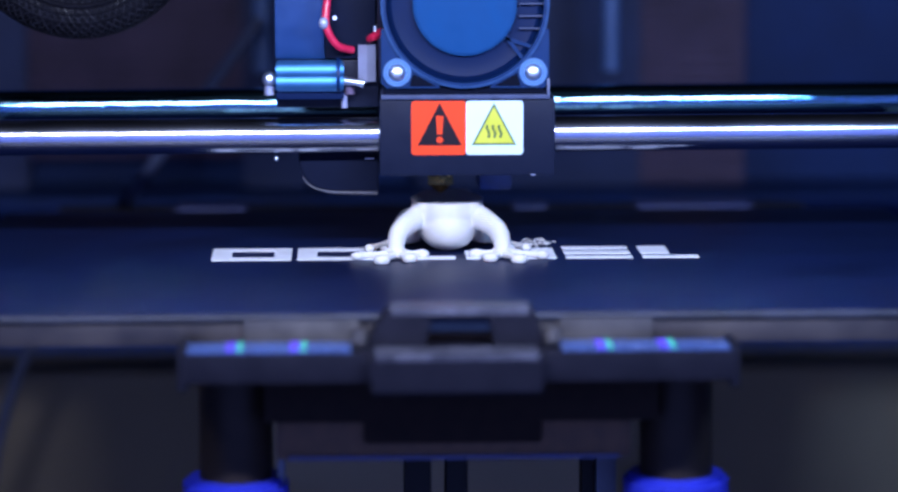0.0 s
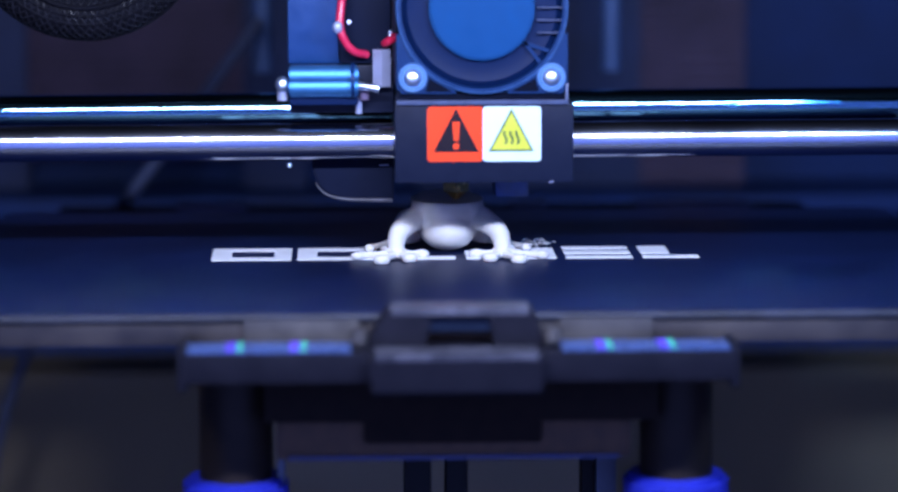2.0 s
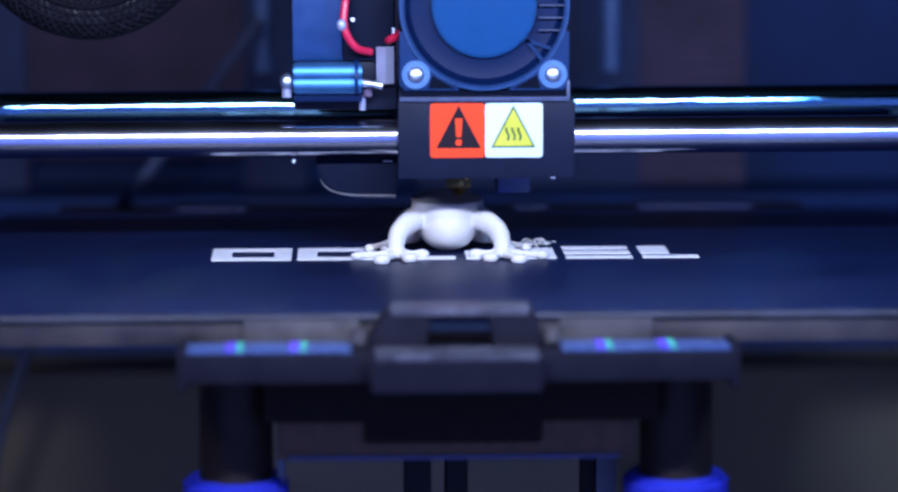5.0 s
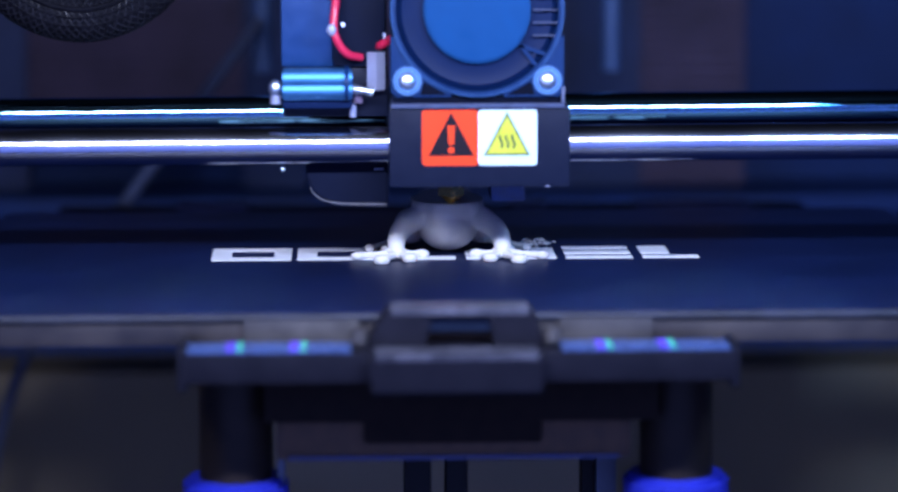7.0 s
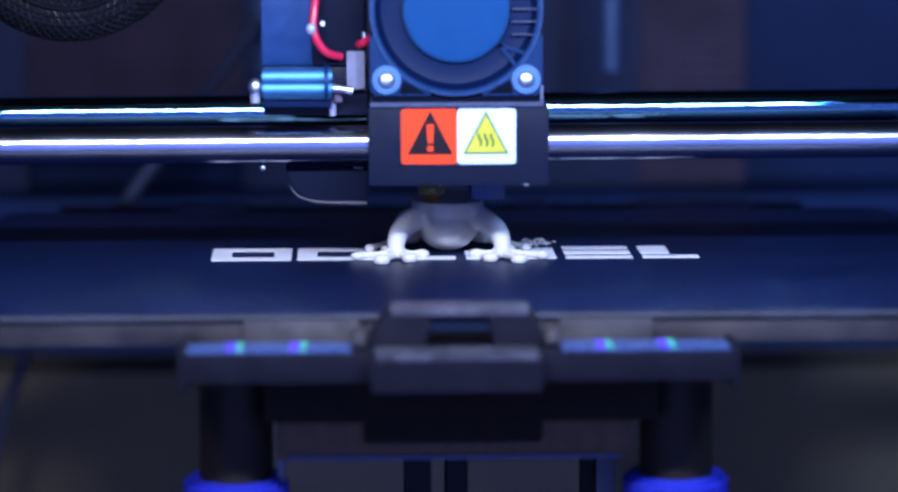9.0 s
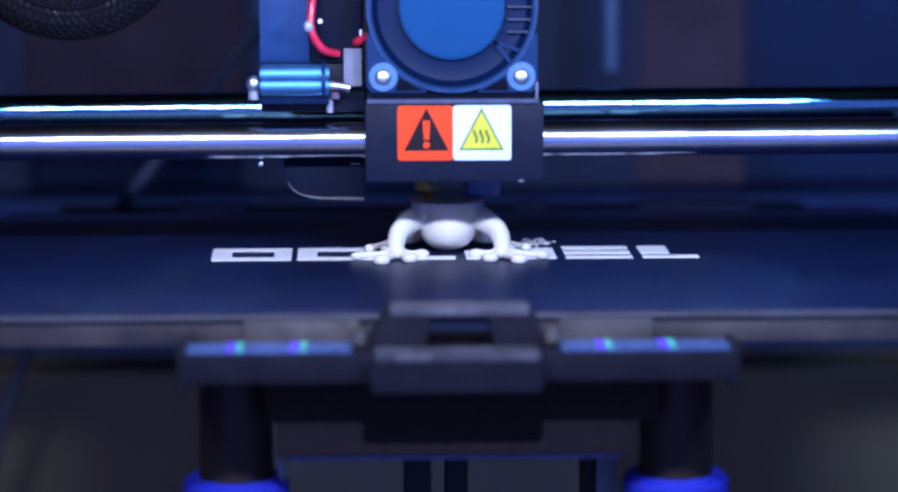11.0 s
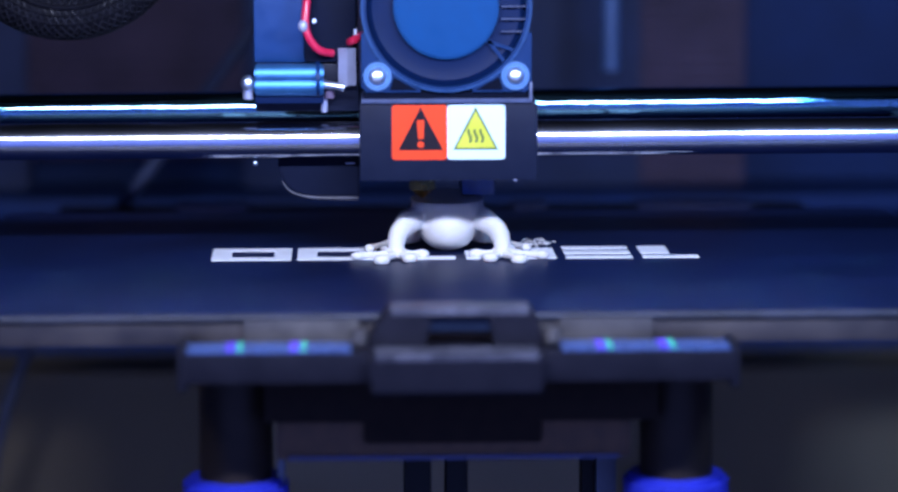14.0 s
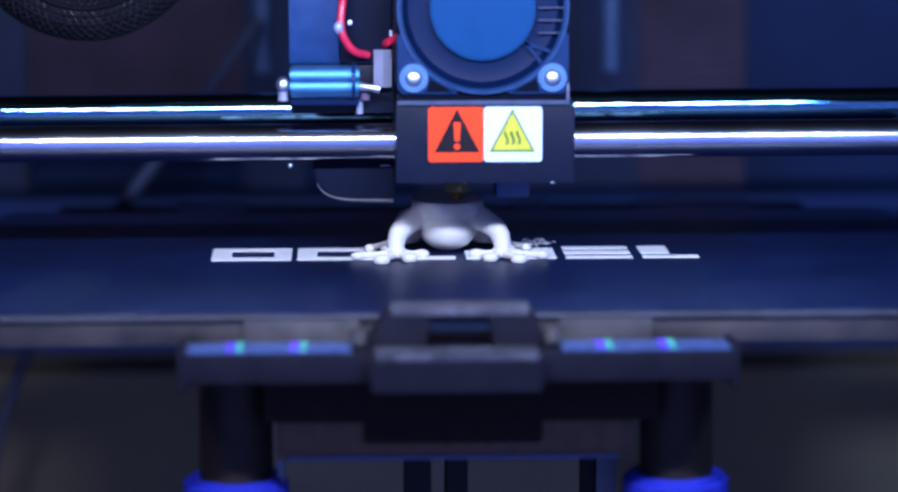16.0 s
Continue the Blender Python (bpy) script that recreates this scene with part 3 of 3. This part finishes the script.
    cyl(nz, (x, y, FROG_TOP + 0.0022), (x, y, FROG_TOP + 0.0050), 0.0036, 6)
    cyl(nz, (x, y, FROG_TOP + 0.0050), (x, y, FROG_TOP + 0.0100), 0.0026, 24)
    part("nozzle", nz, M["brass"], t, "brass nozzle")
    part("heater_block", box(B(), 0.0058, 0.0140, -0.056, -0.040, 0.0128, 0.0230, 0.0008), M["blue_block"], t, "dark blue silicone covered heater block")
    # motor and idler beside the fan
    # The black motor's blue base colour stands for blue light on it.
    part("motor", box(B(), -0.0440, -0.0195, -0.078, -0.040, 0.0475, 0.090, 0.0012), M["motor"], t, "black stepper motor with blue light in its colour")
    idler = part("idler", cyl(B(), (-0.0436, -0.084, 0.0455), (-0.0275, -0.084, 0.0455), 0.0024, 40, bevel=0.0004), M["idler"], t, "blue-grey metal idler cylinder")
    part("idler_guide", cyl(B(), (-0.0436, -0.084, 0.0428), (-0.0275, -0.084, 0.0428), 0.0024, 40, bevel=0.0004), M["idler"], idler)
    part("idler_seat", box(B(), -0.0436, -0.0275, -0.0836, -0.078, 0.0385, 0.0440, 0.0004), M["fan_dark"], idler, "dark blue idler seat")
    part("idler_collar", cyl(B(), (-0.0292, -0.084, 0.0443), (-0.0284, -0.084, 0.0443), 0.0041, 40), M["fan"], idler)
    sc = B()
    ball(sc, (-0.0452, -0.084, 0.0434), 0.0019, 0.85, 0.8, 1.0)
    part("bolt", sc, M["chrome"], t, "bright bolt end")
    part("bolt_stub", cyl(B(), (-0.0452, -0.083, 0.0424), (-0.0452, -0.083, 0.0396), 0.0012, 16), M["nut"], t)
    part("bolt", tube(B(), [(-0.0275, -0.084, 0.0430), (-0.0250, -0.085, 0.0428), (-0.0228, -0.085, 0.0424)], (0.0011, 0.0008, 0.0010), 14, 4), M["chrome"], t, "bright bolt end")
    part("pin", cyl(B(), (-0.0274, -0.081, 0.0400), (-0.0274, -0.081, 0.0362), 0.0008, 16), M["nut"], t, "small grey pin")
    part("pin", cyl(B(), (-0.0262, -0.082, 0.0418), (-0.0262, -0.082, 0.0396), 0.0012, 16), M["brown"], t, "small brown spacer")
    # plain dark block in front of the motor's right part
    part("motor_side_block", box(B(), -0.0322, -0.0196, -0.0800, -0.060, 0.0476, 0.0900, 0.0020), M["duct"], t, "plain dark block on the motor's right part")
    part("nut", cyl(B(), (-0.0220, -0.080, 0.0425), (-0.0220, -0.080, 0.0512), 0.0024, 6), M["nut"], t, "lilac-grey plated nut")
    part("bracket", box(B(), -0.0435, -0.0192, -0.078, -0.040, 0.0360, 0.0475, 0.0006), M["black"], t)
    part("wire", tube(B(), [(-0.0306, -0.084, 0.0690), (-0.0313, -0.084, 0.0620), (-0.0317, -0.085, 0.0573), (-0.0308, -0.085, 0.0540), (-0.0286, -0.084, 0.0511), (-0.0255, -0.081, 0.0500)], 0.00095, 12), M["wire"], t, "red insulated wire")
    part("wire", tube(B(), [(-0.0214, -0.079, 0.0524), (-0.0203, -0.082, 0.0532), (-0.0186, -0.079, 0.0540)], 0.0010, 10), M["wire"], t, "red insulated wire")
    part("wire_joint", ball(B(), (-0.0322, -0.0860, 0.0568), 0.0013, 0.9, 0.7, 1.1, 16, 10), M["nut"], t, "pale crimped wire joint")
    part("bolt", cyl(B(), (-0.0296, -0.0800, 0.0576), (-0.0296, -0.0808, 0.0576), 0.0005, 16), M["chrome"], t, "tiny bright screw")
    part("bolt", cyl(B(), (-0.0200, -0.0795, 0.0540), (-0.0200, -0.0795, 0.0556), 0.0005, 12), M["chrome"], t, "tiny bright pin")
    part("chip", box(B(), 0.0166, 0.0176, -0.0906, -0.0890, 0.0209, 0.0212, 0.0001), M["nut"], t, "bright chip on the lower edge")
    part("chip", box(B(), -0.0226, -0.0204, -0.0770, -0.0755, 0.0233, 0.0236, 0.0001), M["nut"], t, "bright scratch on the duct")
    duct = [(-0.0385, 0.0262), (-0.0385, 0.0225), (-0.0372, 0.0185), (-0.0345, 0.0163), (-0.0305, 0.0153), (-0.0192, 0.0151), (-0.0192, 0.0262)]
    part("duct", slab(B(), duct, -0.076, -0.045, 0.0004), M["duct"], t, "rounded black air duct")
    # Pale line paints light on the duct's lower edge.
    part("duct_edge", tube(B(), [(-0.0376, -0.0758, 0.0192), (-0.0366, -0.0760, 0.0176), (-0.0345, -0.0762, 0.0162), (-0.0305, -0.0762, 0.0153), (-0.0250, -0.0762, 0.0151), (-0.0196, -0.0762, 0.0150)], (0.0001, 0.0002, 0.0003, 0.0004, 0.0005, 0.0005), 10, 5), M["lit_edge"], t, "pale edge of the duct painted as lit")
    return t


# ---- hanging cable loop ----
def cable_loop():
    t = thing("cable_loop", (-0.085, -0.05, 0.048), "black braided cable loop hanging beside the print head", "cable")
    cx, zc, rc = -0.0925, 0.0808, 0.0240
    pts = [(cx + rc * math.cos(a), -0.050, zc + rc * math.sin(a)) for a in (radians(180 + 15 * i) for i in range(13))]
    pts = [(cx - rc, -0.05, 0.140)] + pts + [(cx + rc, -0.05, 0.140)]
    part("sleeve", tube(B(), pts, 0.0062, 24, 6), M["sleeve"], t, "black braided sleeve")
    for turn in (-1, 1):
        for k in range(14):
            weave = []
            for i in range(73):
                a, w = radians(180 + 2.5 * i), turn * radians(15 * i) + k * math.pi / 7
                q = rc + 0.0062 * math.cos(w)
                weave.append((cx + q * math.cos(a), -0.050 + 0.0062 * math.sin(w), zc + q * math.sin(a)))
            part("braid", tube(B(), weave, 0.00028, 5, 1), M["braid"], t, "thin grey braid thread")
    for k in range(3):
        inner = [(cx + (rc - 0.002 + 0.002 * k) * math.cos(a), -0.0562 + 0.0004 * k, zc + (rc - 0.002 + 0.002 * k) * math.sin(a)) for a in (radians(180 + 15 * i) for i in range(13))]
        part("strand", tube(B(), inner, 0.0007, 8, 5), M["sleeve"], t)
    return t


# ---- rods, brace and bars behind the plate ----
def rear_parts():
    for x in (-0.0520, 0.0515):
        solo("guide_rod", cyl(B(), (x, 0.09, 0.029), (x, 0.09, 0.20), 0.0026, 24), M["rod"], "grey vertical guide rod at the rear", "rod", at=(x, 0.09, 0.029), group="rear guide rods")
    solo("brace", tube(B(), [(-0.052, 0.07, 0.046), (-0.094, 0.07, -0.010)], 0.0020, 10, 4), M["brace"], "slanting grey brace behind the rods", "brace", at=(-0.094, 0.07, -0.01), group="rear braces")
    solo("brace", tube(B(), [(-0.119, 0.07, -0.046), (-0.131, 0.07, -0.080), (-0.142, 0.07, -0.149)], 0.0018, 10, 4), M["post_pale"], "slanting grey brace low at the rear", "brace", at=(-0.142, 0.07, -0.149), group="rear braces")


setting()
build_plate()
bed_carriage()
frog()
stray_filament()
rods = gantry()
head = print_head()
loop = cable_loop()
rear_parts()

# seconds, and how far the head stands across and in depth from its first place, in millimetres
TRAVEL = [
    (0, 0, 0), (0.1, 1.3, -1.5), (0.2, 0, -1.4), (0.3, -0.9, 0), (0.5, -1.9, -2.8), (0.7, -3.9, -11.2), (0.8, -1.8, -12.7),
    (1, 1.4, -16.9), (1.2, 1.9, -14.2), (1.3, 1, -12.8), (1.5, -1.6, -8.5), (1.7, -2, -7.1), (1.8, 0.1, -8.6), (2, 3.4, -12.9),
    (2.2, 5.8, -11.5), (2.3, 4.7, -10.1), (2.5, 2.3, -7.2), (2.7, 1.8, -2.9), (2.8, 3.8, -5.9), (3, 7.2, -8.8), (3.2, 8, -7.4),
    (3.3, 6.9, -7.4), (3.5, 7.4, -4.6), (3.7, 4.2, -0.1), (3.8, 1.9, -0.1), (4, -1.5, -2.8), (4.2, -4.6, -7), (4.7, 1, -6),
    (5.2, 5, -5), (5.7, 0, -3.5), (6.3, -4.8, -7.7), (6.5, -5.7, -11.9), (6.7, -3.3, -14.7), (6.8, -1.5, -17.5), (7, 2, -20.4),
    (7.2, 5.5, -17.8), (7.3, 7, -16.2), (7.5, 9.7, -12.1), (7.7, 8.8, -7.9), (7.8, 7.9, -2.4), (8, 4.7, -0.9), (8.2, 0.7, 0.7),
    (8.3, -0.9, -0.7), (8.5, -4.1, -4.9), (8.7, -5.9, -7.6), (8.8, -5.5, -13.3), (9, -2.7, -17.5), (9.2, 0.5, -20.3),
    (9.7, 5, -15), (10.2, 5.5, -8), (10.8, -1.5, -9), (11.3, -4.3, -14.7), (11.5, -1.6, -19.6), (11.7, 2.8, -22.4),
    (11.8, 5.3, -19.1), (12, 8.2, -13.7), (12.2, 10.3, -9.6), (12.3, 10.4, -6.8), (12.5, 8, -6.7), (12.7, 6.8, -6.7),
    (12.8, 6, -5.2), (13, 4.4, -5.2), (13.2, 3.2, -5.1), (13.3, 2.7, -3.7), (13.5, 0.1, -5), (13.7, -2.2, -6.4),
    (13.8, -3.6, -6.3), (14, -4.7, -9.1), (14.2, -2.2, -6.4), (14.3, -0.6, -6.4), (14.5, 3, -5.1), (14.7, 2.6, -6.5),
    (14.8, 0, -10.7), (15, -3.6, -13.3), (15.2, -0.6, -14.8), (15.3, 0.8, -13.2), (15.5, 4.3, -9.1), (15.7, 8, -9.2),
    (15.8, 8, -8.1), (16, 3.6, -13.6)]


def motions():
    walk(rods, [(t, pose(0.0, -0.080 + dy / 1000, 0.0300)) for t, dx, dy in TRAVEL])
    walk(head, [(t, pose(-0.0038 + dx / 1000, -0.0550 + dy / 1000, FROG_TOP)) for t, dx, dy in TRAVEL])
    walk(loop, [(t, pose(-0.085 + 0.6 * dx / 1000, -0.050 + 0.5 * dy / 1000, 0.048)) for t, dx, dy in TRAVEL])


motions()
